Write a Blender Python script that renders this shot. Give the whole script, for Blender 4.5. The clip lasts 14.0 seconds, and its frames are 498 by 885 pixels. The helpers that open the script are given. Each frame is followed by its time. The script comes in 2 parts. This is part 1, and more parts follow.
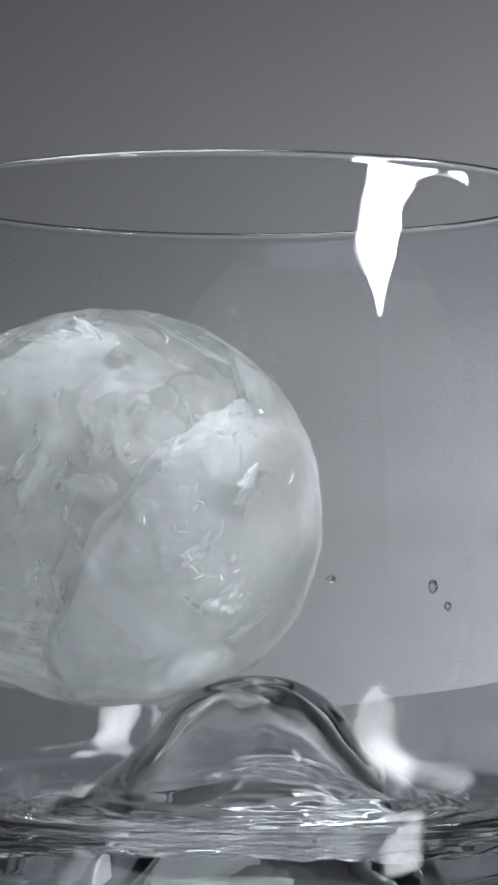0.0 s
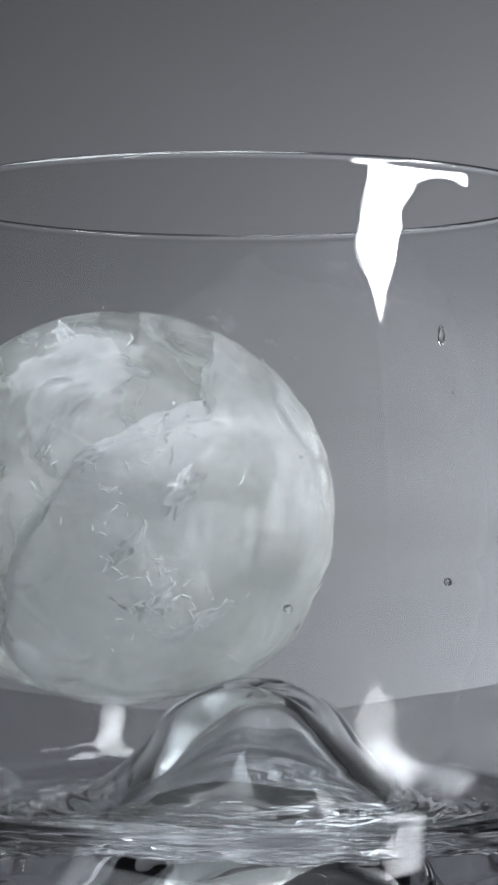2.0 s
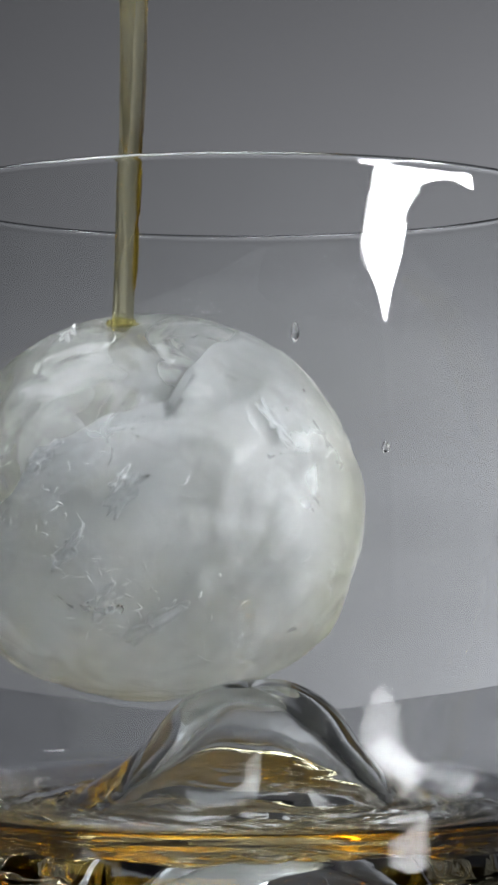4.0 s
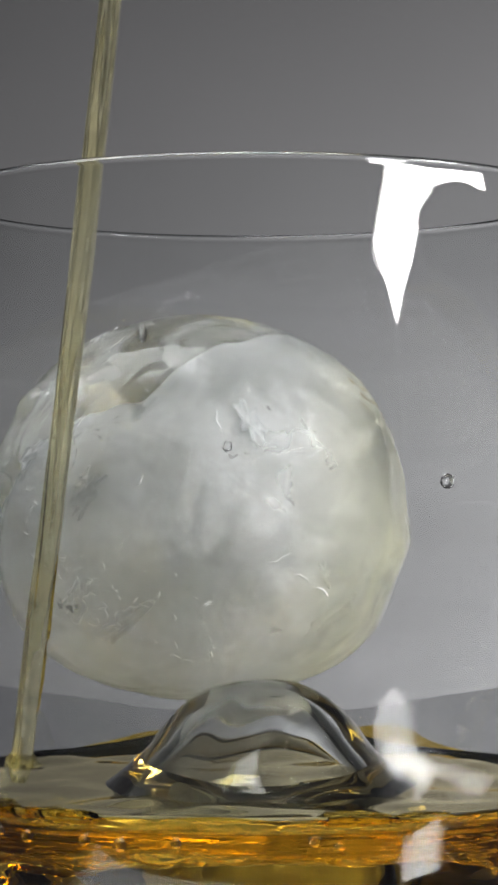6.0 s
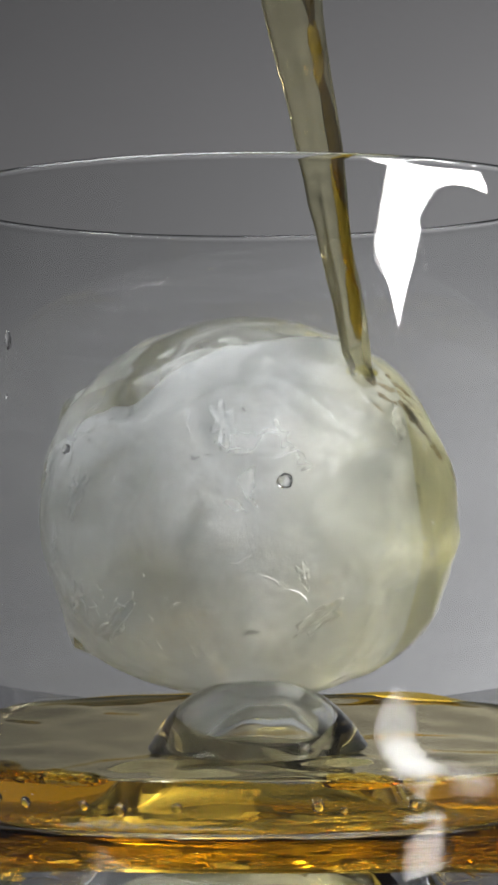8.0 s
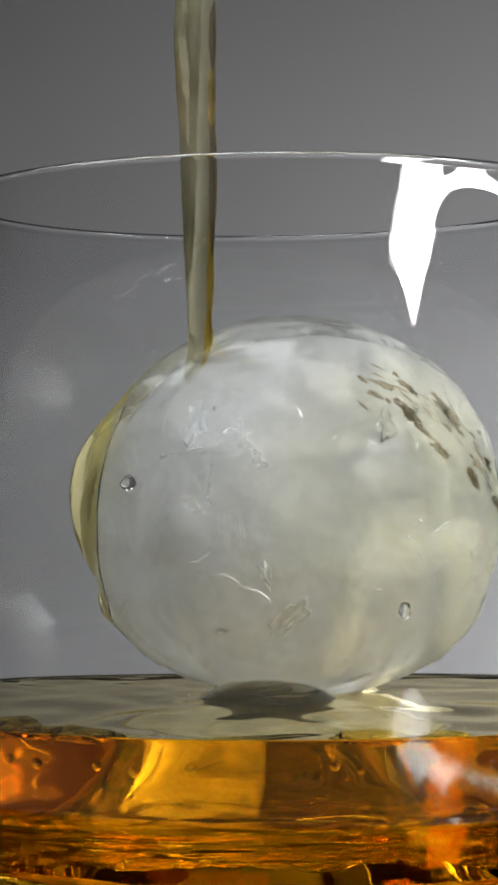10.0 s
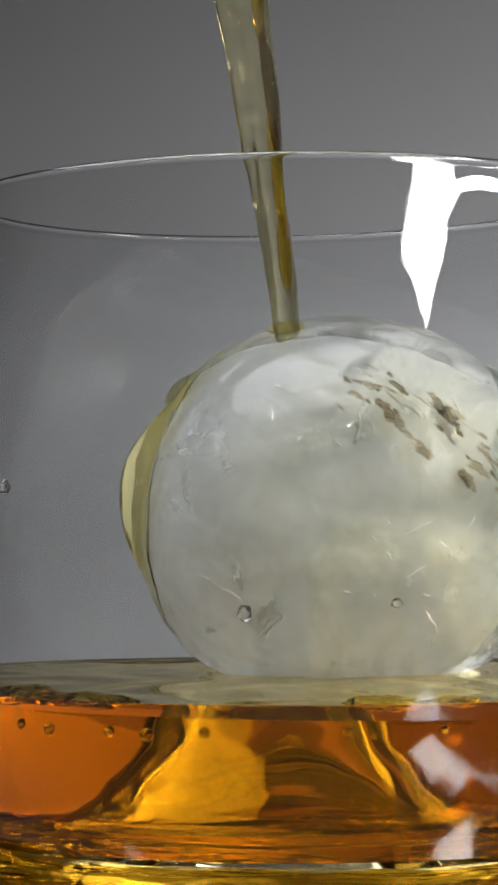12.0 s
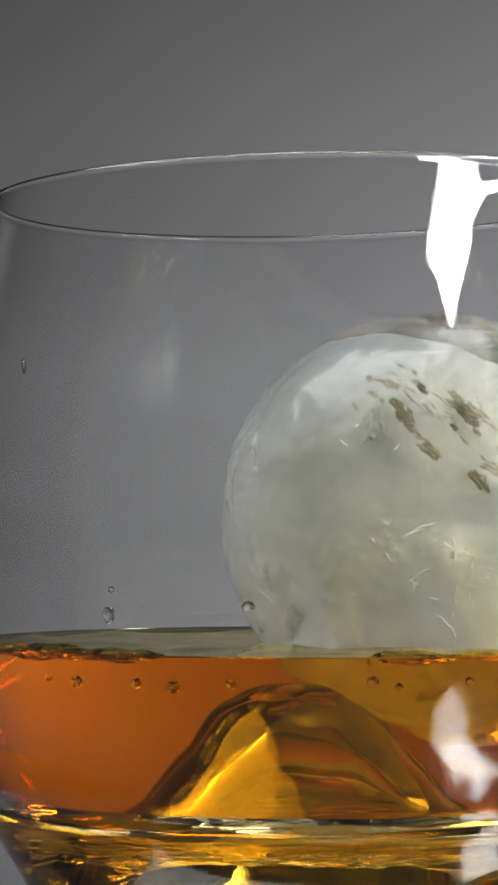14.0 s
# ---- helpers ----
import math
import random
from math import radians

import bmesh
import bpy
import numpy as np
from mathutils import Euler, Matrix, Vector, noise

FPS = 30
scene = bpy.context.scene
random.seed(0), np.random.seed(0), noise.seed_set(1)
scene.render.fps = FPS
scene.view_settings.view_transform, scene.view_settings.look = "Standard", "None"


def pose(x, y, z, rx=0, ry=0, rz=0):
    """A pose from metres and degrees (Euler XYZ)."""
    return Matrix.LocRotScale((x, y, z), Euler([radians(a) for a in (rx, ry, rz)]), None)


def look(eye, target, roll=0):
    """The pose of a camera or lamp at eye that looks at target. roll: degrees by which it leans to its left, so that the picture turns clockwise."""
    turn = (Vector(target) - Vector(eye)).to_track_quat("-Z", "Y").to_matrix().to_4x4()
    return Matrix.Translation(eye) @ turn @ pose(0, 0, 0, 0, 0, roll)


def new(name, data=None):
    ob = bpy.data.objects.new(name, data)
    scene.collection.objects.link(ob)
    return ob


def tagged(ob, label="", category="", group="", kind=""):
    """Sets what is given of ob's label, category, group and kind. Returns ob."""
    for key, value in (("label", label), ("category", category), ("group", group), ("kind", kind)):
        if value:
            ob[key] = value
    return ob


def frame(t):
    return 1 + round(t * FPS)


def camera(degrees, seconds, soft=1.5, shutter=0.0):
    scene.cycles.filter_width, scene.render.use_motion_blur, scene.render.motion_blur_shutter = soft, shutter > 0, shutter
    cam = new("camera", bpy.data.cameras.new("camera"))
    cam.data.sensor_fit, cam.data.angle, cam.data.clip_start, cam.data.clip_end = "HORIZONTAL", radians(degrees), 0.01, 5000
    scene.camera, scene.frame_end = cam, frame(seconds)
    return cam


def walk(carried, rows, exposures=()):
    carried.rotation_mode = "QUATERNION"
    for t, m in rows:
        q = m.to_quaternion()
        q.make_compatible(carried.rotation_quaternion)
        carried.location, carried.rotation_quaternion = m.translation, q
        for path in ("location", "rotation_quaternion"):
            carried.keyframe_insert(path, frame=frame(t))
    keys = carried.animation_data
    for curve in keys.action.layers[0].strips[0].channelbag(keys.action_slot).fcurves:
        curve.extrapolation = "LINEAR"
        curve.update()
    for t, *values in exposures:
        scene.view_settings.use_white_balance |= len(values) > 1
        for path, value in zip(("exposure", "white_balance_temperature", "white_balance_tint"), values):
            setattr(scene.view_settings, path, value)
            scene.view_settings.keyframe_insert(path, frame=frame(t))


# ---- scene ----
MM = 0.001

# ---- camera: a long lens 0.3 m from the glass, a little above its middle ----
EYE_Y, EYE_Z, TILT = -0.3045, 0.0541, 1.97
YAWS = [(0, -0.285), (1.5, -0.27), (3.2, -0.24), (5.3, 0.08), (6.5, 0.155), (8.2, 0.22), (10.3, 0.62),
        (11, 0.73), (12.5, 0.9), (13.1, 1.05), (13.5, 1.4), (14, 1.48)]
cam = camera(11.71, 14.0, soft=3.0)
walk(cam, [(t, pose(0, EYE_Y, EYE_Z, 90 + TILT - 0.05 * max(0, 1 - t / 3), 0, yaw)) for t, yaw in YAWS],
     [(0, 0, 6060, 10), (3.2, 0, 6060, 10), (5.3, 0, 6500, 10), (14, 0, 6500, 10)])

# ---- world and lights: a dim grey studio, softboxes, a lamp on the backdrop and added fills ----
world = bpy.data.worlds.new("studio")
scene.world = world
world.use_nodes = True
world.node_tree.nodes["Background"].inputs[0].default_value = (0.5, 0.53, 0.58, 1)
world.node_tree.nodes["Background"].inputs[1].default_value = 0.05


def lamp(name, eye, target, w, h, power, colour=(1, 1, 1), roll=0):
    data = bpy.data.lights.new(name, "AREA")
    data.shape, data.size, data.size_y, data.energy, data.color = "RECTANGLE", w, h, power, colour
    ob = new(name, data)
    ob.matrix_world = look(eye, target, roll)
    return ob


KEY = look((0.951, -0.661, 0.764), (0, 0, 0.06))


def key_lamp(name, right, up, w, h, power, roll=0):
    """A lamp in the plane of the key light, beside the glass."""
    ob = lamp(name, (0, 0, 0), (0, 0, -1), w, h, power, (1, 0.99, 0.98))
    ob.matrix_world = KEY @ pose(right, up, 0, 0, 0, roll)


key_lamp("softbox_light", -0.11, -0.044, 0.33, 0.2, 9.5, 28.6)
key_lamp("softbox_wing_light", 0.104, 0.03, 0.25, 0.12, 5, 14)
key_lamp("strip_light", 0.5, 0.026, 0.68, 0.022, 2.2, 1.5)
lamp("high_softbox_light", (0.76, -0.12, 0.84), (0, 0, 0.04), 0.32, 0.2, 5.5, (1, 0.99, 0.98), 30)
# unseen overhead panel, added to fill the left side of the ice
lamp("top_fill_light", (-0.22, 0.04, 0.62), (0, 0, 0.06), 0.5, 0.5, 4.2, (0.96, 0.98, 1))
lamp("backdrop_light", (0.66, 1.12, -0.25), (0.38, 1.68, 0.04), 0.2, 0.2, 13, (1, 0.99, 0.98))
# added fill with no known source; lifts the lower left of the backdrop
lamp("backdrop_fill_light", (-0.8, 1.2, -0.5), (-0.5, 1.68, -0.25), 0.25, 0.2, 3.3, (1, 0.99, 0.98))


# ---- materials ----
def material(name):
    m = bpy.data.materials.new(name)
    m.use_nodes = True
    n = m.node_tree.nodes
    n.clear()
    return m, n, m.node_tree.links, n.new("ShaderNodeOutputMaterial")


def noise_fac(n, l, scale, detail, low, high, space="Object", clamp=True, warp=0.0):
    c = n.new("ShaderNodeTexCoord")
    x = n.new("ShaderNodeTexNoise")
    x.inputs["Distortion"].default_value = warp
    x.inputs["Scale"].default_value, x.inputs["Detail"].default_value = scale, detail
    l.new(c.outputs[space], x.inputs["Vector"])
    r = n.new("ShaderNodeMapRange")
    r.inputs["From Min"].default_value, r.inputs["From Max"].default_value = 0.3, 0.7
    r.inputs["To Min"].default_value, r.inputs["To Max"].default_value = low, high
    r.clamp = clamp
    l.new(x.outputs["Fac"], r.inputs["Value"])
    return r.outputs[0]


def bump(n, l, height, strength, distance):
    b = n.new("ShaderNodeBump")
    b.inputs["Strength"].default_value, b.inputs["Distance"].default_value = strength, distance
    l.new(height, b.inputs["Height"])
    return b.outputs[0]


def clear(name, colour, ior, wave=0.0, scale=120, rough=0.0):
    m, n, l, out = material(name)
    g = n.new("ShaderNodeBsdfGlass")
    g.inputs["Color"].default_value = (*colour, 1)
    g.inputs["IOR"].default_value, g.inputs["Roughness"].default_value = ior, rough
    if wave:
        l.new(bump(n, l, noise_fac(n, l, scale, 2, 0, 1, clamp=False), 1.0, wave), g.inputs["Normal"])
    l.new(g.outputs[0], out.inputs[0])
    return m


def matte(name, colour, rough, vary, scale, relief=0.0002, spec=0.5, spread=0.08, ior=1.5):
    m, n, l, out = material(name)
    p = n.new("ShaderNodeBsdfPrincipled")
    ramp = n.new("ShaderNodeMixRGB")
    ramp.inputs[1].default_value = (*[c * (1 - vary) for c in colour], 1)
    ramp.inputs[2].default_value = (*[min(1, c * (1 + vary)) for c in colour], 1)
    l.new(noise_fac(n, l, scale, 6, 0, 1), ramp.inputs[0])
    l.new(ramp.outputs[0], p.inputs["Base Color"])
    p.inputs["Specular IOR Level"].default_value, p.inputs["IOR"].default_value = spec, ior
    l.new(noise_fac(n, l, scale * 3, 3, rough - spread, rough + spread), p.inputs["Roughness"])
    l.new(bump(n, l, noise_fac(n, l, scale * 40, 4, 0, 1, clamp=False), 0.3, relief), p.inputs["Normal"])
    l.new(p.outputs[0], out.inputs[0])
    return m


def milky(name, colour, clear_low, clear_high, scale, ior=1.31, rough=0.1, relief=0.0006, veins=0.0, patches=0.0):
    """Clouded ice: clear where frozen slowly, white where it holds air."""
    m, n, l, out = material(name)
    d, tr, g = (n.new("ShaderNodeBsdf" + k) for k in ("Diffuse", "Translucent", "Glass"))
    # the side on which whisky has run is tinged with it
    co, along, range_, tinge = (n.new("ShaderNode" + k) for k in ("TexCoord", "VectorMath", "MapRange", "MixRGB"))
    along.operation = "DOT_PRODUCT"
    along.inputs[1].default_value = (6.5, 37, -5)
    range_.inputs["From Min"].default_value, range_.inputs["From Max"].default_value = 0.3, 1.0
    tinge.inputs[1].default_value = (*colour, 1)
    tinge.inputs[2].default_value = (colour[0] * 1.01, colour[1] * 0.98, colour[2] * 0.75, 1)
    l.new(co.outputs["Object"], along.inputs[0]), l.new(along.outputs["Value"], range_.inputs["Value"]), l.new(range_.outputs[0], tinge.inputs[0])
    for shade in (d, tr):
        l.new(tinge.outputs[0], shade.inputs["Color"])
    g.inputs["Color"].default_value = (0.985, 0.988, 0.988, 1)
    g.inputs["IOR"].default_value, g.inputs["Roughness"].default_value = ior, rough
    white, both = n.new("ShaderNodeMixShader"), n.new("ShaderNodeMixShader")
    white.inputs[0].default_value = 0.5
    l.new(d.outputs[0], white.inputs[1]), l.new(tr.outputs[0], white.inputs[2])
    mid = (clear_low + clear_high) / 2
    add = n.new("ShaderNodeMath")
    add.operation, add.use_clamp = "ADD", True
    l.new(noise_fac(n, l, scale, 5, clear_low - mid / 2, clear_high - mid / 2, warp=1.2), add.inputs[0])
    l.new(noise_fac(n, l, scale * 4, 6, mid / 2 - 0.07, mid / 2 + 0.07, warp=1.5), add.inputs[1])
    fac = add.outputs[0]
    if veins:
        c, w = n.new("ShaderNodeTexCoord"), n.new("ShaderNodeTexNoise")
        w.inputs["Scale"].default_value, w.inputs["Detail"].default_value = 60, 4
        bend = n.new("ShaderNodeVectorMath")
        bend.operation = "MULTIPLY_ADD"
        bend.inputs[1].default_value = (0.012, 0.012, 0.012)
        l.new(c.outputs["Object"], w.inputs["Vector"]), l.new(w.outputs["Color"], bend.inputs[0]), l.new(c.outputs["Object"], bend.inputs[2])
        v, line = n.new("ShaderNodeTexVoronoi"), n.new("ShaderNodeMapRange")
        v.feature = "DISTANCE_TO_EDGE"
        v.inputs["Scale"].default_value = 95
        line.inputs["From Max"].default_value = 0.05
        line.inputs["To Min"].default_value, line.inputs["To Max"].default_value = -veins, 0
        l.new(bend.outputs[0], v.inputs["Vector"]), l.new(v.outputs["Distance"], line.inputs["Value"])
        patch = n.new("ShaderNodeMath")
        patch.operation = "MULTIPLY"
        l.new(line.outputs[0], patch.inputs[0]), l.new(noise_fac(n, l, 70, 3, -0.6, 1.0), patch.inputs[1])
        sub = n.new("ShaderNodeMath")
        sub.operation, sub.use_clamp = "ADD", True
        l.new(fac, sub.inputs[0]), l.new(patch.outputs[0], sub.inputs[1])
        fac = sub.outputs[0]
    if patches:
        # sheets of air with a sharp edge
        cut, less = (n.new("ShaderNode" + k) for k in ("MapRange", "Math"))
        c, w = n.new("ShaderNodeTexCoord"), n.new("ShaderNodeTexNoise")
        w.inputs["Scale"].default_value, w.inputs["Detail"].default_value, w.inputs["Distortion"].default_value = 65, 5, 1.6
        w.inputs["Roughness"].default_value = 0.62
        l.new(c.outputs["Object"], w.inputs["Vector"]), l.new(w.outputs["Fac"], cut.inputs["Value"])
        cut.inputs["From Min"].default_value, cut.inputs["From Max"].default_value = 0.5, 0.56
        cut.inputs["To Min"].default_value, cut.inputs["To Max"].default_value = patches * 0.4, -patches
        less.operation, less.use_clamp = "ADD", True
        l.new(fac, less.inputs[0]), l.new(cut.outputs[0], less.inputs[1])
        fac = less.outputs[0]
    l.new(fac, both.inputs[0])
    l.new(white.outputs[0], both.inputs[1]), l.new(g.outputs[0], both.inputs[2])
    nor = bump(n, l, noise_fac(n, l, 140, 6, 0, 1, clamp=False, warp=0.3), 0.8, relief)
    # the wet skin is smoother than the ice under it
    wet = bump(n, l, noise_fac(n, l, 110, 2, 0, 1, clamp=False), 0.6, relief * 0.3)
    l.new(wet, g.inputs["Normal"]), l.new(nor, d.inputs["Normal"])
    l.new(both.outputs[0], out.inputs[0])
    return m


M_GLASS = clear("tumbler_glass", (0.985, 0.99, 0.99), 1.5)
M_WHISKY = clear("whisky", (0.96, 0.44, 0.008), 1.25, 0.0003, 60)
M_PALE = clear("pale_whisky", (0.985, 0.69, 0.11), 1.1, 0.0003, 60)
M_SURFACE = clear("whisky_surface", (0.93, 0.83, 0.54), 1.36, 0.0006, 40)


def aerated(name, colour, milk, share, ior):
    """Poured whisky: clear, and clouded by the air that it draws in."""
    m, n, l, out = material(name)
    g, d, tr = (n.new("ShaderNodeBsdf" + k) for k in ("Glass", "Diffuse", "Translucent"))
    g.inputs["Color"].default_value = (*colour, 1)
    g.inputs["IOR"].default_value, g.inputs["Roughness"].default_value = ior, 0.05
    l.new(bump(n, l, noise_fac(n, l, 70, 3, 0, 1, clamp=False), 1.0, 0.0007), g.inputs["Normal"])
    for shade in (d, tr):
        shade.inputs["Color"].default_value = (*milk, 1)
    white, both = n.new("ShaderNodeMixShader"), n.new("ShaderNodeMixShader")
    l.new(d.outputs[0], white.inputs[1]), l.new(tr.outputs[0], white.inputs[2])
    l.new(noise_fac(n, l, 55, 4, share * 0.4, share * 1.6, warp=1.0), both.inputs[0])
    l.new(g.outputs[0], both.inputs[1]), l.new(white.outputs[0], both.inputs[2])
    l.new(both.outputs[0], out.inputs[0])
    return m


M_STREAM = aerated("whisky_stream", (0.93, 0.905, 0.74), (0.32, 0.31, 0.25), 0.17, 1.35)
M_FILM = clear("whisky_film", (0.995, 0.95, 0.68), 1.07, 0.0002, 150)
M_RUNNEL = clear("whisky_runnel", (0.992, 0.975, 0.86), 1.035, 0.0002, 120)
M_DARK_GLINT = clear("dark_refraction", (0.6, 0.5, 0.27), 1.3)
M_GOLD = clear("golden_ripple_and_glint", (0.99, 0.86, 0.4), 1.14, 0.0003, 300)
M_WATER = clear("water_drop", (1, 1, 1), 1.33)
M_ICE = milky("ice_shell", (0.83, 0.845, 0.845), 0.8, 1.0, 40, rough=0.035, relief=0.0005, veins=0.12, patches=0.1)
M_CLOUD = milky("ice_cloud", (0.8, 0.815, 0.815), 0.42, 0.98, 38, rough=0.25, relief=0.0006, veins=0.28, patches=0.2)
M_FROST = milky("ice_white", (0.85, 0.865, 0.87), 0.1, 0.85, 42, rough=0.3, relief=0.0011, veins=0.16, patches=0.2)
M_STAIN = clear("stained_crack", (0.64, 0.55, 0.38), 1.1, rough=0.35)
# white of the cracks, and of the threads that paint glints on the ice
M_CRACK_GLINT = matte("crack_and_glint", (0.92, 0.93, 0.93), 0.2, 0.05, 200)
M_PAPER = matte("backdrop_paper", (0.17, 0.17, 0.176), 0.85, 0.03, 4)
M_TABLE = matte("dark_acrylic_tabletop", (0.085, 0.085, 0.092), 0.085, 0.25, 30, 0.000004, 0.5, 0.02, 4.2)
M_WALL = matte("dark_studio_wall", (0.16, 0.16, 0.165), 0.9, 0.15, 3)


# ---- shapes ----
def part(name, bm, mat, parent=None, label="", smooth=True):
    me = bpy.data.meshes.new(name)
    bmesh.ops.recalc_face_normals(bm, faces=bm.faces)
    bm.to_mesh(me)
    bm.free()
    me.materials.append(mat)
    if smooth:
        me.shade_smooth()
    ob = new(name, me)
    if parent:
        ob.parent = parent
    return tagged(ob, label)


def box(cx, cy, cz, sx, sy, sz, bevel=0.0):
    bm = bmesh.new()
    bmesh.ops.create_cube(bm, size=1, matrix=Matrix.LocRotScale((cx, cy, cz), None, (sx, sy, sz)))
    if bevel:
        bmesh.ops.bevel(bm, geom=bm.edges[:], offset=bevel, segments=3, affect="EDGES", profile=0.5)
    return bm


def smooth_profile(pts, steps):
    """A Catmull-Rom curve through (radius, height) points."""
    out = []
    for i in range(len(pts) - 1):
        p = [Vector(pts[min(max(i + k, 0), len(pts) - 1)]) for k in (-1, 0, 1, 2)]
        for s in range(steps):
            t = s / steps
            out.append(0.5 * (2 * p[1] + (p[2] - p[0]) * t + (2 * p[0] - 5 * p[1] + 4 * p[2] - p[3]) * t * t
                              + (3 * p[1] - p[0] - 3 * p[2] + p[3]) * t ** 3))
    return out + [Vector(pts[-1])]


def lathe(profile, segs, wobble=None):
    """Revolve (radius, height) points in millimetres; the ends close on the axis."""
    bm = bmesh.new()
    rings = []
    for r, z in profile:
        if r < 1e-6:
            rings.append([bm.verts.new((0, 0, z * MM))])
            continue
        ring = []
        for k in range(segs):
            a = 2 * math.pi * k / segs
            rr, zz = wobble(r, z, a) if wobble else (r, z)
            ring.append(bm.verts.new((rr * MM * math.cos(a), rr * MM * math.sin(a), zz * MM)))
        rings.append(ring)
    for a, b in zip(rings, rings[1:]):
        for k in range(segs):
            j = (k + 1) % segs
            q = [a[k % len(a)], a[j % len(a)], b[j % len(b)], b[k % len(b)]]
            q = list(dict.fromkeys(q))
            if len(q) > 2:
                bm.faces.new(q)
    return bm


# ---- the studio ----
tagged(part("wall_back", box(0, 1.7, 0.2, 3.2, 0.04, 2.6), M_PAPER), "plain grey studio backdrop, evenly lit from one side", kind="structure")
tagged(part("wall_front", box(0, -1.6, 0.2, 3.2, 0.04, 2.6), M_WALL), "dark studio wall behind the camera", kind="structure")
tagged(part("wall_left", box(-1.6, 0.05, 0.2, 0.04, 3.26, 2.6), M_WALL), "dark studio side wall", kind="structure")
tagged(part("wall_right", box(1.6, 0.05, 0.2, 0.04, 3.26, 2.6), M_WALL), "dark studio side wall", kind="structure")
tagged(part("floor", box(0, 0.05, -1.12, 3.24, 3.34, 0.04), M_WALL), "dark studio floor", kind="structure")
tagged(part("ceiling", box(0, 0.05, 1.52, 3.24, 3.34, 0.04), M_WALL), "dark studio ceiling", kind="structure")

table = tagged(new("table"), "black table under the whisky glass", "table")
part("tabletop", box(0, -0.15, -0.04, 1.3, 0.79, 0.08, 0.0015), M_TABLE, table)
for sx in (-0.6, 0.6):
    for sy in (-0.5, 0.19):
        part("leg", box(sx, sy, -0.59, 0.05, 0.05, 1.02, 0.004), M_TABLE, table)

# ---- the tumbler: a round-bellied glass with a hump in its thick base ----
UPPER = [(46.2 - 6.4 * ((z - 50) / 44.6) ** 1.8, z) for z in (56, 62, 68, 74, 80, 85, 90, 94.3)]
OUTER = [(29, 0), (33, 2.6), (36.3, 10.9), (39.6, 16.6), (42.6, 23.5), (44.95, 31), (45.9, 38.5), (46.4, 46), (46.2, 50.5)] + UPPER
INNER = [(r - 1.2 - 0.8 * max(0, (78 - z) / 22), z) for r, z in reversed(UPPER)] + [
         (44.2, 50.5), (44.35, 46), (43.8, 38.5), (42.3, 31), (40.4, 25), (39, 21.6), (37.8, 20.5), (35.8, 19.7), (33, 19), (31, 19.3), (28, 19),
         (24, 20), (19, 22.6), (15.5, 25.1), (11.7, 28.3), (8, 31.4), (4, 33.5), (0, 34)]
UNDER = [(0, 30), (4, 29.3), (7.5, 27), (11, 23.6), (14.5, 20.2), (18, 16.6), (21.5, 12), (24.5, 6), (26.5, 0)]


def uneven(r, z, a):
    """The pressed base: an off-centre hump and a rippled floor."""
    if z < 36 and r < 38:
        w = min(1, (38 - r) / 8) * min(1, r / 6)
        floor = max(0, min(1, (r - 19) / 5)) if z > 15 else 0.5
        ripple = floor * (1.3 * noise.noise(Vector((r * 0.9, math.cos(a) * 2.6, math.sin(a) * 2.6)))
                          + 0.5 * noise.noise(Vector((r * 1.9, math.cos(a) * 7, math.sin(a) * 7)))
                          + 0.15 * noise.noise(Vector((r * 3.1, math.cos(a) * 13, math.sin(a) * 13))))
        return r * (1 + 0.012 * w * math.sin(3 * a + 0.1 * z)), max(0, z + w * (0.12 * math.sin(5 * a + 1 + 0.3 * r) + ripple))
    return r, z


def shift_hump(bm):
    for v in bm.verts:
        r = v.co.xy.length / MM
        if r < 32 and v.co.z < 36 * MM:
            v.co.x += 2.2 * MM * min(1, (32 - r) / 16)


tumbler = tagged(new("whisky_tumbler"), "clear round-bellied whisky tumbler with a humped base", "glass")
rim = [(39.85, 94.6), (39.75, 94.95), (39.5, 95.15), (39.25, 95.2), (38.98, 95.15), (38.75, 94.95), (38.63, 94.6)]
bowl_mesh = lathe(smooth_profile(UNDER, 6) + smooth_profile(OUTER, 8) + [Vector(p) for p in rim] + smooth_profile(INNER, 12), 288, uneven)
shift_hump(bowl_mesh)
bmesh.ops.recalc_face_normals(bowl_mesh, faces=bowl_mesh.faces)
bowl_mesh.normal_update()


def glass_piece(name, wanted, label):
    """Part of the glass; it keeps the smooth normals of the whole."""
    index, verts, normals, faces = {}, [], [], []
    for f in bowl_mesh.faces:
        c = f.calc_center_median() / MM
        where = "rim" if c.z > 94.2 else "base" if c.z < 15 or (c.xy.length < 33 and c.z < 36) else "wall"
        if where != wanted:
            continue
        for v in f.verts:
            if v not in index:
                index[v] = len(verts)
                verts.append(v.co.copy()), normals.append(v.normal.copy())
        faces.append([index[v] for v in f.verts])
    me = bpy.data.meshes.new(name)
    me.from_pydata(verts, [], faces)
    me.shade_smooth()
    me.normals_split_custom_set_from_vertices(normals)
    me.materials.append(M_GLASS)
    ob = tagged(new(name, me), label)
    ob.parent = tumbler
    ob.visible_shadow = False


glass_piece("bowl", "wall", "")
glass_piece("rim", "rim", "polished rounded rim")
glass_piece("base", "base", "thick pressed base with a hump")
bowl_mesh.free()

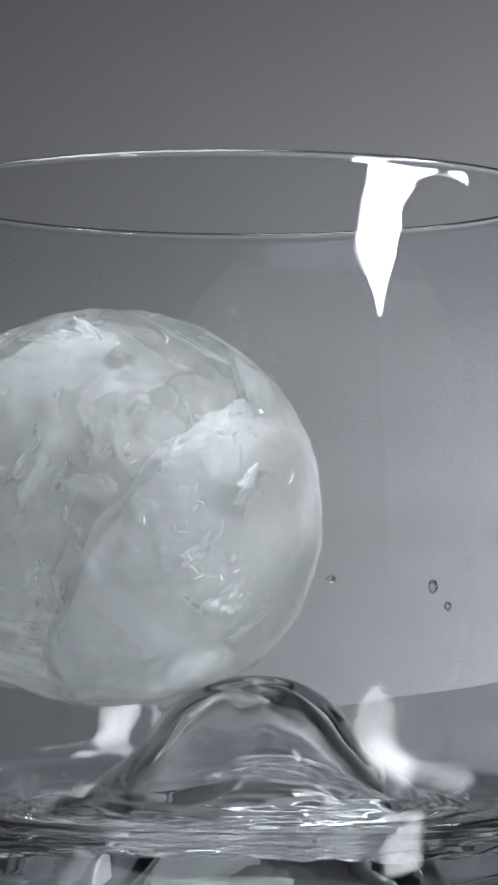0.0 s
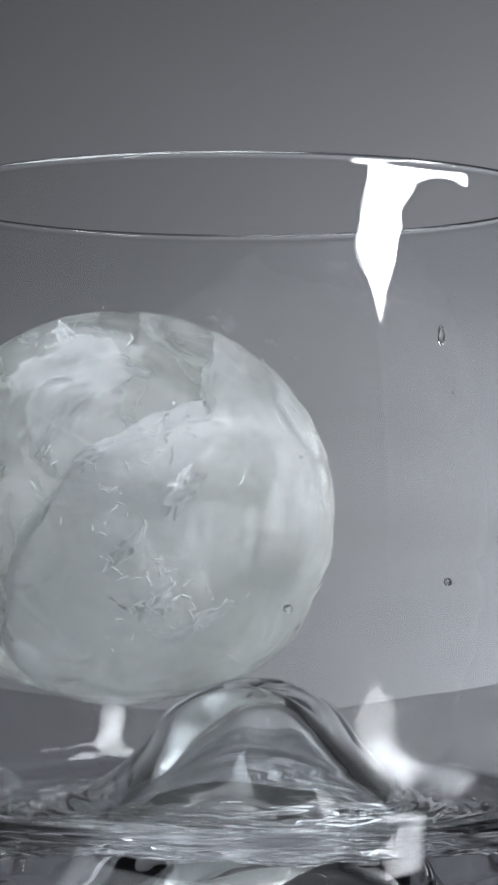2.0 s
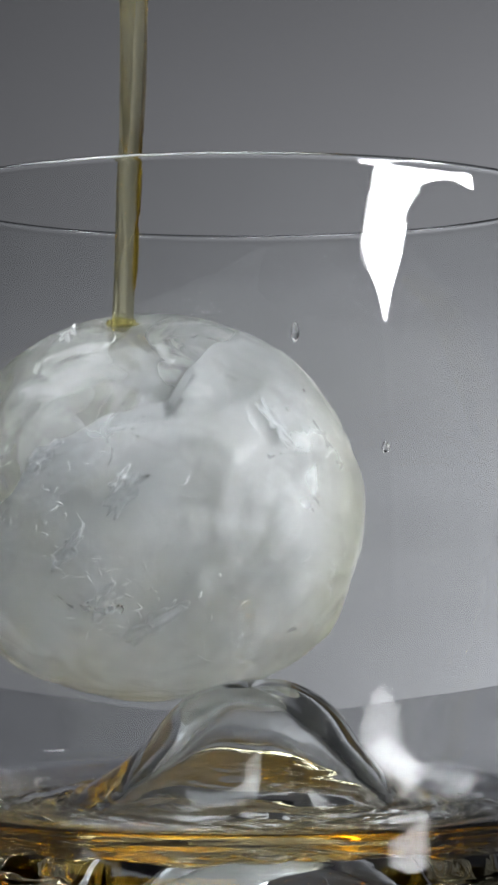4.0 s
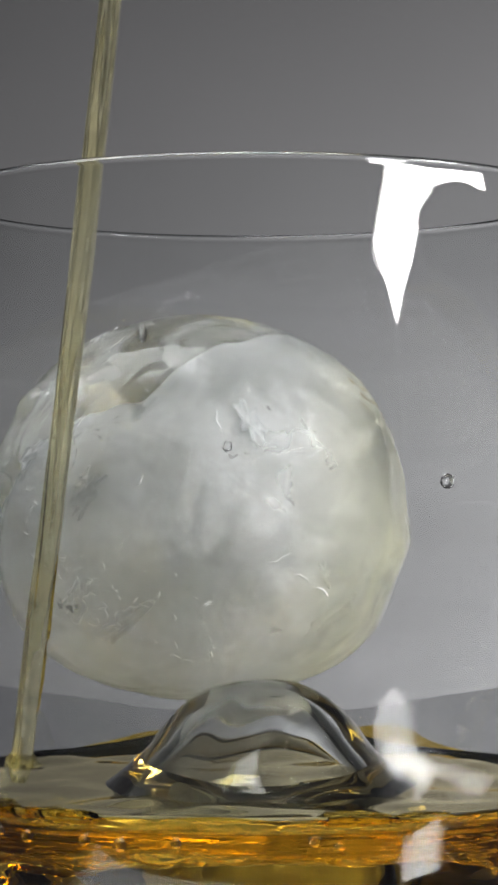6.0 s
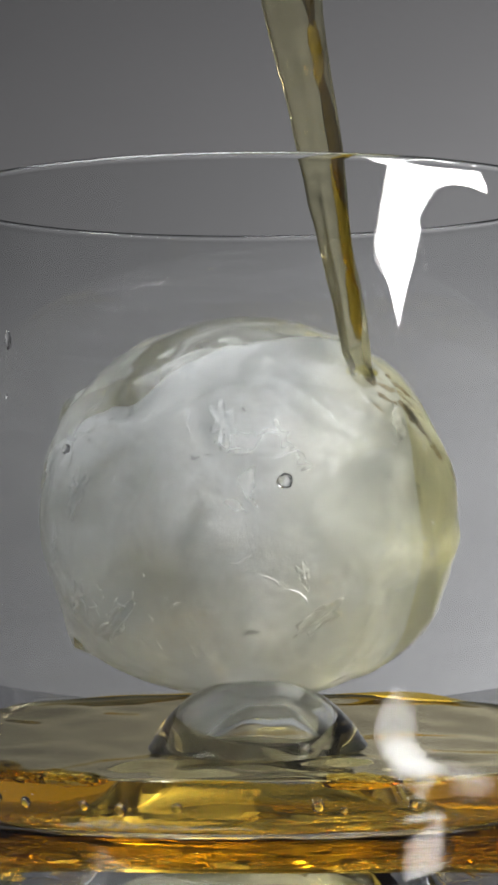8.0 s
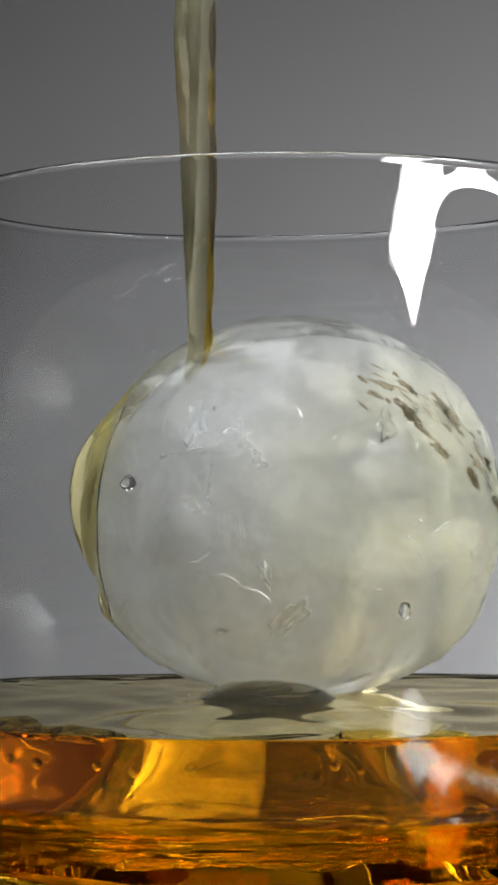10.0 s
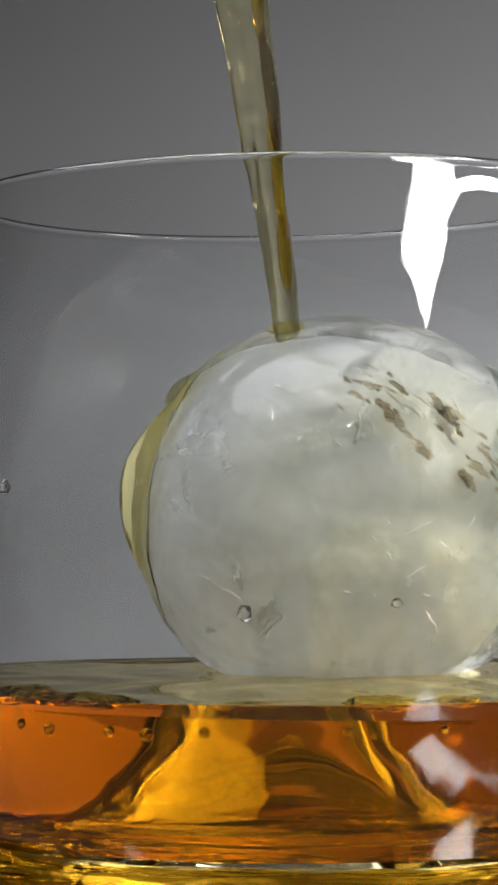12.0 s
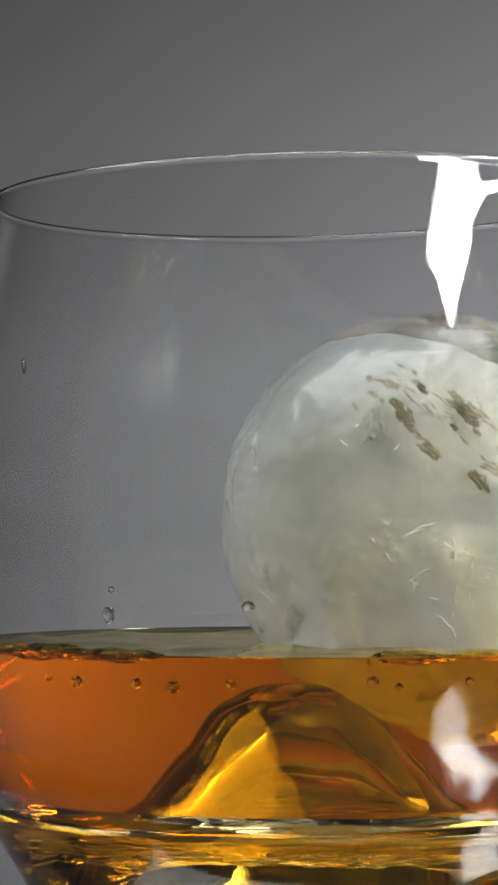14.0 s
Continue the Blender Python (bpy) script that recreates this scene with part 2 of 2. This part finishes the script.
def lumpy(radius, seed, amp, scale, flats=(), squash=(1, 1, 1), level=5, ridge=0.0, bumps=()):
    bm = bmesh.new()
    bmesh.ops.create_icosphere(bm, subdivisions=level, radius=1)
    off = Vector((seed * 7.3, seed * 1.7, seed * 3.1))
    for v in bm.verts:
        d = v.co.normalized()
        k = 1 + amp * noise.noise(d * scale + off) + 0.4 * amp * noise.noise(d * scale * 3 + off)
        if ridge:
            k -= ridge * (1 - min(1, 5 * abs(noise.noise(d * 3.5 + off)))) ** 2 + 0.5 * ridge * noise.noise(d * 11 + off)
        if bumps:
            k += 0.011 * max(0, noise.noise(d * 2.1 + off * 2)) * noise.noise(d * 20 + off)
        for azimuth, up, high in bumps:
            axis = Vector((math.sin(radians(azimuth)), -math.cos(radians(azimuth)), up)).normalized()
            k += high * math.exp(-((d - axis).length / 0.1) ** 2)
        for axis, cut in flats:
            c = d.dot(Vector(axis).normalized())
            if c > 0:
                k = min(k, cut / max(c, 1e-3))
        v.co = Vector((d.x * squash[0], d.y * squash[1], d.z * squash[2])) * k * radius * MM
    return bm


# ---- the whisky ----
whisky = tagged(new("whisky"), "amber whisky rising in the glass", "drink")
# a lower layer that fills the floor of the glass, and an upper one that rises over it
LOWER = [(26, -9), (32, -9), (35.2, -8.4), (37.6, -6.4), (39.2, -3.4), (40.4, -0.4), (40.6, 0.2)]
LAYER = [(39.2, -17), (40.2, -15), (41.4, -11.5), (42.2, -8), (42.8, -4), (42.9, -0.4), (42.7, 0.35)]
TOP = [(42.7, 0.35), (42, 0.1), (41, 0)] + [(r, 0) for r in range(40, 0, -2)] + [(0, 0)]


def waves(r, z, a):
    w = min(1, (42.7 - r) / 3)
    return r, z + w * 0.5 * noise.noise(Vector((r * math.cos(a) * 0.11, r * math.sin(a) * 0.11, 4)))


def lapping(r, z, a):
    """The thin upper edge of the lower layer is uneven."""
    return r, z + (1.2 * noise.noise(Vector((3 * math.cos(a), 3 * math.sin(a), 7))) if z > 0 else 0)


lower = part("lower_layer", lathe([Vector(p) for p in LOWER], 128, lapping), M_PALE, whisky, "shallow pale golden layer of whisky")
upper = part("upper_layer", lathe([Vector(p) for p in LAYER], 128), M_WHISKY, whisky)
top = part("surface", lathe([Vector(p) for p in TOP], 128, waves), M_SURFACE, whisky, "rippled glossy surface of the whisky")
low_top = part("surface", lathe([Vector((r * 0.945, z)) for r, z in TOP], 128, waves), M_SURFACE, whisky, "rippled glossy surface of the whisky")
for ob in (lower, upper, top, low_top):
    ob.visible_shadow = False
for a, r, size in ((-58, 40, 2.4), (-49, 39.5, 3.2), (-40, 40.2, 2.2), (-31, 40, 2.8), (16, 39, 2.6), (27, 39.6, 2.0)):
    bm = lumpy(size, a, 0.4, 1.5, squash=(1.7, 1, 0.3), level=4)
    bmesh.ops.transform(bm, matrix=pose(0, 0, 0, 0, 0, a) @ Matrix.Translation((0, -r * MM, 0.1 * MM)), verts=bm.verts)
    part("ripple", bm, M_GOLD, whisky, "golden ripple at the edge of the whisky")
for a, r, z, size in ((-44, 41.2, -2.6, 0.7), (-38, 41.3, -2.9, 0.9), (-27, 41.4, -2.8, 0.8), (-21, 41.2, -3.1, 1.0), (-12, 41.3, -2.7, 0.8), (9, 41.2, -2.4, 0.9), (13, 41.0, -3.0, 0.6), (24, 41.3, -2.5, 0.7)):
    bm = bmesh.new()
    bmesh.ops.create_icosphere(bm, subdivisions=3, radius=0.75 * size * MM, matrix=Matrix.Translation((r * MM * math.sin(radians(a)), -r * MM * math.cos(radians(a)), z * MM)))
    part("bubble", bm, M_WATER, whisky)

# ---- the ice ball ----
R_BALL = 27.0


ice = tagged(new("ice_ball"), "large cloudy ice ball resting in the glass", "ice")
CUT = Vector((math.sin(radians(62)), -math.cos(radians(62)), -0.6)).normalized()
# shallow faces that the melting has left: azimuth, rise, depth
CHIPS = [((math.sin(radians(a)), -math.cos(radians(a)), up), cut) for a, up, cut in (
    (150, 0.1, 0.974), (95, 0.55, 0.978), (112, -0.45, 0.982), (62, 0.15, 0.98), (185, 0.5, 0.976), (205, -0.25, 0.984), (20, -0.3, 0.982), (250, 0.35, 0.978), (300, 0.1, 0.98))]
# azimuth, rise and height of the nubs on the ball
BUMPS = ((121, -0.6, 0.06), (8, 0.62, 0.05), (14, -0.72, 0.06), (-10, -0.1, 0.04), (60, 0.75, 0.04), (170, -0.1, 0.04), (-75, 0.4, 0.03), (40, -0.5, 0.04))
shell = part("shell", lumpy(R_BALL, 3, 0.014, 2.6, [((-0.75, 0.3, -0.5), 0.97), ((-0.2, 0.9, 0.3), 0.975)] + CHIPS, level=6, ridge=0.008, bumps=BUMPS), M_ICE, ice)
cloud = part("cloud", lumpy(22.8, 5, 0.03, 2.6, [(CUT, 0.46)], level=6), M_CLOUD, ice, "milky white frozen core")


TRAIL = Vector((math.sin(radians(152)), -math.cos(radians(152)), 0.12))
TRAIL = (TRAIL - CUT * TRAIL.dot(CUT)).normalized()


def white_half(radius, cut):
    """The part of the ball that froze white, beyond a rough plane."""
    bm = bmesh.new()
    bmesh.ops.create_icosphere(bm, subdivisions=6, radius=1)
    for v in bm.verts:
        d = v.co.normalized()
        away = (d - CUT * d.dot(CUT)).normalized().dot(TRAIL)
        edge = max(-0.9, cut - 1.5 * max(0, away)) + 0.07 * noise.noise(d * 2.2 + Vector((3, 1, 4))) + 0.035 * noise.noise(d * 7)
        along = d.dot(CUT)
        side = d - CUT * along
        if along < edge:
            side *= min(1, (1 - edge * edge) ** 0.5 / max(side.length, 1e-6))
            d = side + CUT * edge
        v.co = d * radius * (1 + 0.012 * noise.noise(d * 3 + Vector((8, 8, 8)))) * MM
    return bm


part("white_half", white_half(24.3, 0.46), M_FROST, ice, "white air-filled half of the ice")


def seat(bm, d, depth, spin, tip=0.0):
    turn = d.to_track_quat("Z", "Y").to_matrix().to_4x4() @ Matrix.Rotation(spin, 4, "Z") @ Matrix.Rotation(tip, 4, "Y")
    bmesh.ops.transform(bm, matrix=Matrix.Translation(d * (R_BALL - depth) * MM) @ turn, verts=bm.verts)
    return bm


def thread(rnd, least=1.2, most=3.6):
    """A fine curved line below the skin, for cracks, stains and painted glints."""
    bm = bmesh.new()
    rings, n = [], 18
    long, bend, off = rnd.uniform(least, most), rnd.uniform(-0.25, 0.25), rnd.uniform(0, 50)
    for i in range(n + 1):
        u = 2 * i / n - 1
        w = rnd.uniform(0.7, 1.2) * 0.15 * (1.02 - u * u) ** 0.5
        c = Vector((u * long, bend * (u * long) ** 2 + 0.2 * long * noise.noise(Vector((u * 1.6, off, 0))), -0.02 * (u * long) ** 2))
        rings.append([bm.verts.new((c + Vector((0, w * math.cos(a), 0.5 * w * math.sin(a)))) * MM) for a in (0, 1.05, 2.1, 3.14, 4.2, 5.24)])
    for a, b in zip(rings, rings[1:]):
        for k in range(6):
            bm.faces.new((a[k], a[(k + 1) % 6], b[(k + 1) % 6], b[k]))
    bm.faces.new(rings[0]), bm.faces.new(rings[-1])
    return bm


def flake(rnd, size):
    """A jagged flake of air frozen in."""
    bm = bmesh.new()
    bmesh.ops.create_icosphere(bm, subdivisions=4, radius=1)
    off = rnd.uniform(0, 50)
    for v in bm.verts:
        x, y, z = v.co
        a = math.atan2(y, x)
        k = 0.8 + 0.6 * noise.noise(Vector((math.cos(a) * 1.8 + off, math.sin(a) * 1.8, 0))) + 0.12 * noise.noise(Vector((math.cos(a) * 5 + off, math.sin(a) * 7, 0)))
        v.co = Vector((x * size * 2.4 * k, y * size * k, z * 0.15 + 0.5 * noise.noise(Vector((x * 2.2 + off, y * 2.2, 1))))) * MM
    return bm


rnd = random.Random(8)


def anywhere():
    return Vector((rnd.gauss(0, 1), rnd.gauss(0, 1), rnd.gauss(0, 0.8))).normalized()


for i in range(11):
    part("crack", seat(thread(rnd, 0.6, 2.2), anywhere(), rnd.uniform(0.3, 0.9), rnd.uniform(0, 3.1), rnd.uniform(-0.2, 0.2)), M_CRACK_GLINT, ice)
def facing(azimuth, rise):
    return Vector((math.sin(radians(azimuth)), -math.cos(radians(azimuth)), rise)).normalized()


# clusters of short white threads painting glints; the thickest sit low on one side
middles = [facing(38, -0.5), facing(30, -0.25), facing(24, 0.1), facing(60, -0.6), facing(46, -0.35), facing(190, -0.3), anywhere(), anywhere(), anywhere()]
for i in range(190):
    d = (middles[i % 9] + 0.17 * Vector((rnd.gauss(0, 1), rnd.gauss(0, 1), rnd.gauss(0, 1)))).normalized()
    part("glint_thread", seat(thread(rnd, 0.15, 0.75), d, rnd.uniform(0.15, 0.7), rnd.uniform(0, 3.1), rnd.uniform(-0.4, 0.4)), M_CRACK_GLINT, ice)
# longer white lines, put where the wet ice would glint
for azimuth, rise, spin in ((104, -0.3, -0.5), (112, -0.38, -0.6), (96, -0.2, 0.4), (108, 0.3, 0.5), (40, -0.35, 1.2), (33, -0.05, 1.4)):
    part("crack", seat(thread(rnd, 1.3, 2.5), facing(azimuth, rise), 0.25, spin, 0.1), M_CRACK_GLINT, ice, "long white line painting a glint under the skin of the ice")
for azimuth, rise in ((36, -0.45), (28, -0.15), (44, 0.1), (50, -0.6), (90, 0.5), (120, -0.55), (150, 0.5), (20, 0.3)):
    part("veil", seat(flake(rnd, rnd.uniform(1.0, 1.9)), facing(azimuth, rise), 1.5, rnd.uniform(0.6, 1.8), rnd.uniform(-0.3, 0.3)), M_FROST, ice, "white veil of trapped air")
for i in range(14):
    part("flake", seat(flake(rnd, rnd.uniform(0.5, 1.2)), anywhere(), rnd.uniform(1.0, 2.4), rnd.uniform(0, 3.1), rnd.uniform(-0.5, 0.5)), M_FROST if i % 3 else M_CRACK_GLINT, ice)
# a band of brown-stained flakes runs across the far side
for i in range(60):
    u = rnd.random()
    d = Vector((-0.3 + 0.67 * u + rnd.gauss(0, 0.08), -0.72, 0.66 - 0.6 * u + rnd.gauss(0, 0.1))).normalized()
    bm = thread(rnd, 0.4, 1.8) if i < 20 else flake(rnd, rnd.choice((0.16, 0.25, 0.35, 0.55, 0.8)))
    part("flake", seat(bm, pose(0, 0, 0, 0, 0, 171) @ d, rnd.uniform(0.6, 1.2), -0.75 + rnd.uniform(-0.3, 0.3)), M_STAIN, ice, "brownish crack stained by the whisky")

# the ball has melted a little flat
for o in ice.children:
    o.data.transform(Matrix.Diagonal((1.01, 1.01, 0.955, 1)))

# ---- the poured stream: a flat rope of whisky ----
stream = tagged(new("whisky_stream"), "thin amber stream of poured whisky", "drink")


def ribbon(seed, foot, head, thick, length):
    """A rope of liquid: wide and flat above, drawn together below."""
    bm = bmesh.new()
    rings, segs, n = [], 32, 140
    for i in range(n + 1):
        z = length * i / n
        u = min(1, z / 52)
        w = foot + (head - foot) * u ** 1.4
        w *= 1 + 0.10 * noise.noise(Vector((seed * 5.1, 0, z * 0.09))) + 0.05 * noise.noise(Vector((seed * 5.1, 4, z * 0.3)))
        close = min(1, (i + 2.2) / 3.2)
        cx = 0.5 * noise.noise(Vector((seed, 3, z * 0.05)))
        ring = []
        for k in range(segs):
            a = 2 * math.pi * k / segs
            g = 1 + 0.15 * math.cos(3 * a + 0.06 * z + seed) + 0.22 * noise.noise(Vector((math.cos(a) * 1.3, math.sin(a) * 1.3 + seed, z * 0.045)))
            tw = 0.06 * math.sin(z * 0.06 + seed)
            x, y = w * g * math.cos(a) * close, thick * g * math.sin(a) * close
            ring.append(bm.verts.new(((cx + x * math.cos(tw) - y * math.sin(tw)) * MM, (x * math.sin(tw) + y * math.cos(tw)) * MM, z * MM)))
        rings.append(ring)
    for a, b in zip(rings, rings[1:]):
        for k in range(segs):
            bm.faces.new((a[k], a[(k + 1) % segs], b[(k + 1) % segs], b[k]))
    bm.faces.new(rings[0]), bm.faces.new(rings[-1])
    return bm


rope = part("rope", ribbon(1, 1.6, 3.7, 1.25, 150), M_STREAM, stream)
rope.visible_shadow = False
# tinted slivers that paint the stream's golden glints and dark refraction
for x, z, long, mat in ((1.2, 22, 7, M_GOLD), (1.6, 33, 8, M_DARK_GLINT), (0.9, 12, 5, M_GOLD), (1.3, 44, 5, M_GOLD), (1.4, 52, 4, M_DARK_GLINT)):
    bm = lumpy(1, z, 0.35, 1.6, squash=(0.75, 0.4, long), level=4)
    bmesh.ops.transform(bm, matrix=Matrix.Translation((x * MM, -0.9 * MM, z * MM)), verts=bm.verts)
    part("refraction_streak", bm, mat, stream, "gold or dark streak painting refraction in the stream")
part("splash", lumpy(1.9, 9, 0.3, 1.3, squash=(1.1, 1.1, 0.45), level=5), M_FILM, stream, "amber splash where the stream lands").location = (0, 0, 0.0022)

# ---- a sheet of whisky that runs down the side of the ball ----
film = tagged(new("whisky_film"), "thin amber sheet of whisky running over the ice", "drink")


def crescent(width, start, bulk):
    bm = bmesh.new()
    n, m = 40, 14
    grid = {}
    for side in (0, 1):
        for i in range(n + 1):
            for j in range(m + 1):
                u, v = i / n, 2 * j / m - 1
                el = radians(start - (start + 50) * u)
                half = radians(width) * math.sin(math.pi * min(1, 0.1 + 0.9 * u)) ** 0.6
                a = radians(-92) + v * half + 0.12 * noise.noise(Vector((u * 4, v, 3)))
                bulge = bulk * math.exp(-((u - 0.5) / 0.17) ** 2) * (1 - v * v)
                r = 26.6 + side * ((1 - v * v) ** 0.5 * (0.45 + bulge + 0.35 * noise.noise(Vector((u * 6, v * 2, 8)))) + 0.05)
                grid[side, i, j] = bm.verts.new(Vector((math.sin(a) * math.cos(el), -math.cos(a) * math.cos(el), 0.955 * math.sin(el))) * r * MM)
    for i in range(n):
        for j in range(m):
            for side in (0, 1):
                bm.faces.new([grid[side, i + p, j + q] for p, q in ((0, 0), (1, 0), (1, 1), (0, 1))])
    rim_loop = [(i, 0) for i in range(n)] + [(n, j) for j in range(m)] + [(i, m) for i in range(n, 0, -1)] + [(0, j) for j in range(m, 0, -1)]
    for p, q in zip(rim_loop, rim_loop[1:] + rim_loop[:1]):
        bm.faces.new([grid[0, p[0], p[1]], grid[0, q[0], q[1]], grid[1, q[0], q[1]], grid[1, p[0], p[1]]])
    return bm


part("sheet", crescent(24, 66, 2.6), M_FILM, film)
film_right = tagged(new("whisky_film"), "narrow amber sheet of whisky running down the ice", "drink")
part("sheet", crescent(15, 50, 0.5), M_RUNNEL, film_right)

# angle round the glass, radius, height, size (mm), stretch
DROPS = [(57.6, 42.8, 68.7, 0.25, 1), (56.5, 41.9, 75.0, 0.55, 2.4), (69.4, 43.5, 62.6, 0.6, 1.2), (101.5, 43.7, 58.9, 1.0, 1), (140.6, 43.7, 44.9, 0.9, 1.2), (161.9, 43.8, 45.7, 0.8, 0.8), (31.4, 43.7, 45.2, 0.6, 1)]

# ---- drops of water on the inside of the glass ----
drops = []
for a, r, z, size, tall in DROPS:
    bm = lumpy(size * 0.8, a, 0.25, 1.5, squash=(1, 0.55, tall), level=4)
    bmesh.ops.transform(bm, matrix=pose(0, 0, 0, 0, 0, a) @ Matrix.Translation((0, -r * MM, z * MM)), verts=bm.verts)
    drops.append(tagged(part("water_drop", bm, M_WATER), "clear drop of water clinging inside the glass", "drop", "drops in the glass"))


# ---- motion ----
TURN = -12.2      # the glass turns slowly on its stand, degrees a second


def carried_round():
    """The turning glass, which leans a little as it turns."""
    leans = [(0, 0.19), (6.5, -0.16), (11, -0.75), (14, -1.2)]
    rows = []
    for i in range(29):
        t = i * 0.5
        lean = float(np.interp(t, *zip(*leans)))
        rows.append((t, pose(0, 0, 50 * MM, 0, lean, 0) @ pose(0, 0, -50 * MM, 0, 0, TURN * t)))
    return rows


def motions():
    walk(tumbler, carried_round())
    for ob in drops:
        walk(ob, carried_round())
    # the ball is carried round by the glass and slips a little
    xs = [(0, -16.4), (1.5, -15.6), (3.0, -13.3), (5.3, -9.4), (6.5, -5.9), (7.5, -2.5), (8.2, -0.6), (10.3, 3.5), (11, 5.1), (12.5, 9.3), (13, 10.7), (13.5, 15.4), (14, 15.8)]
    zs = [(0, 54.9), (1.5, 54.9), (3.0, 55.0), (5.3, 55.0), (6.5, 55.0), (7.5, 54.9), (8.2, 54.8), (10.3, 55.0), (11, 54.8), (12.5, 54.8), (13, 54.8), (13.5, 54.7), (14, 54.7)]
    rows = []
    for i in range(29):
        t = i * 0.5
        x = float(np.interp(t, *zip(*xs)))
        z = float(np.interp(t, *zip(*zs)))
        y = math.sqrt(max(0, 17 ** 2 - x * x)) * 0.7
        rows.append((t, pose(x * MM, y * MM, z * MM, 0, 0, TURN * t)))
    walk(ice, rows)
    # the sheets of whisky creep round the ball from its far side, and run off it again
    def creep(sheet_of, turns):
        out = []
        for t in sorted({0, 3, 3.3, 4, 5, 6, 7, 8, 9, 9.5, 10, 10.5, 11, 11.5, 12, 12.5, 13, 13.5, 14} | {t for t, turn in turns}):
            x, y, z = (float(np.interp(t, [r[0] for r in rows], [r[1].translation[k] for r in rows])) for k in range(3))
            rise = float(np.interp(t, [3.3, 4], [-0.1, 0]))    # nothing is poured before that
            out.append((t, pose(x, y, z + rise, 0, 0, float(np.interp(t, *zip(*turns))))))
        walk(sheet_of, out)

    creep(film, [(0, -100), (8.3, -100), (8.9, -50), (9.6, 0), (13.1, 0), (13.3, -50), (13.5, -100), (14, -100)])
    creep(film_right, [(0, 250), (6.4, 250), (6.6, 200), (6.8, 160), (8.4, 160), (9.0, 205), (9.6, 250), (14, 250)])
    levels = [(0, -4), (3.2, -4), (4.0, 12), (5.3, 21.6), (6.5, 23.2), (7.5, 24.9), (8.2, 27.2), (10.3, 31.4), (11, 32.4), (12.5, 36), (13.2, 38), (14, 39.7)]
    walk(whisky, [(t, pose(0, 0, z * MM)) for t, z in levels])
    # the lower layer fills the floor, then stays under the upper one, which rises from below
    floors = [(t, z) for t, z in levels if t < 8.25] + [(8.25, 27.2), (8.6, 14), (10.3, 15), (11, 16), (12.5, 17), (13.2, 18.5), (14, 20)]
    walk(lower, [(t, pose(0, 0, (z - float(np.interp(t, *zip(*levels)))) * MM)) for t, z in floors])
    walk(low_top, [(t, pose(0, 0, (z - float(np.interp(t, *zip(*levels)))) * MM)) for t, z in floors])
    high = sorted(levels + [(8.25, 27.3), (8.45, 27.9)])
    rising = [(t, pose(0, 0, (0 if t > 8.3 else -1 - max(0, z)) * MM)) for t, z in high]
    walk(upper, rising)
    walk(top, rising)
    # seconds, foot x, y and height (mm), lean to the side, spin of the flat rope (degrees)
    pour = [(0, -17.3, 0, 150, 4.1, 75), (3.05, -17.3, 0, 150, 4.1, 75), (3.2, -17.3, 0, 78.6, 4.1, 75), (5.3, -10.7, 0, 74.3, -2.7, 69),
            (5.5, -12.5, -15, 67.9, -0.7, 81), (5.7, -18.2, -15, 51.0, 1.7, 90), (5.8, -21.5, -15, 24.1, 2.3, 90), (5.9, -24.0, -15, 24.1, 3.4, 90),
            (6.0, -27.6, -15, 24.1, 6.4, 90), (6.1, -28.3, -15, 24.1, 10.0, 81), (6.3, -11.9, -15, 61.1, 2.1, 81), (6.5, -2.2, 0, 74.3, 3.1, 50),
            (6.7, 4.9, 0, 72.9, -4.6, 31), (6.9, 7.5, 0, 72.2, -4.3, 19), (7.1, 10.3, 0, 72.2, -6.5, 6), (7.3, 12.5, 0, 68.7, -7.2, 6),
            (7.5, 13.4, 0, 68.7, -7.9, 0), (7.7, 14.4, 0, 66.5, -8.6, 6), (7.9, 13.6, 0, 69.4, -9.3, 0), (8.2, 11.8, 0, 70.1, -7.9, 6),
            (10.3, -10.4, 0, 63.7, 0.3, 56), (10.5, -6.0, 0, 69.4, -1.7, 50), (10.7, -2.7, 0, 72.9, -1.9, 31), (10.9, 0.5, 0, 75.8, -6.2, 0),
            (11.5, 0.4, 0, 76.1, -6.6, 6), (12.5, -0.6, 0, 75.8, -7.1, 12), (13.0, -6.0, 0, 71.5, -5.2, 31), (13.2, -8.0, 0, 69.2, -5.4, 50),
            (13.35, -13.4, -6, 52, -2.4, 70), (13.5, -13.1, -8, 40.5, -1.9, 75), (13.65, -13.1, -8, 46, -1.9, 75), (13.85, -13.2, 0, 150, -2.2, 75), (14, -13.2, 0, 150, -2.2, 75)]
    walk(stream, [(t, pose(x * MM, y * MM, z * MM, 0, lean, 0) @ pose(0, 0, 0, 0, 0, spin)) for t, x, y, z, lean, spin in pour])


motions()
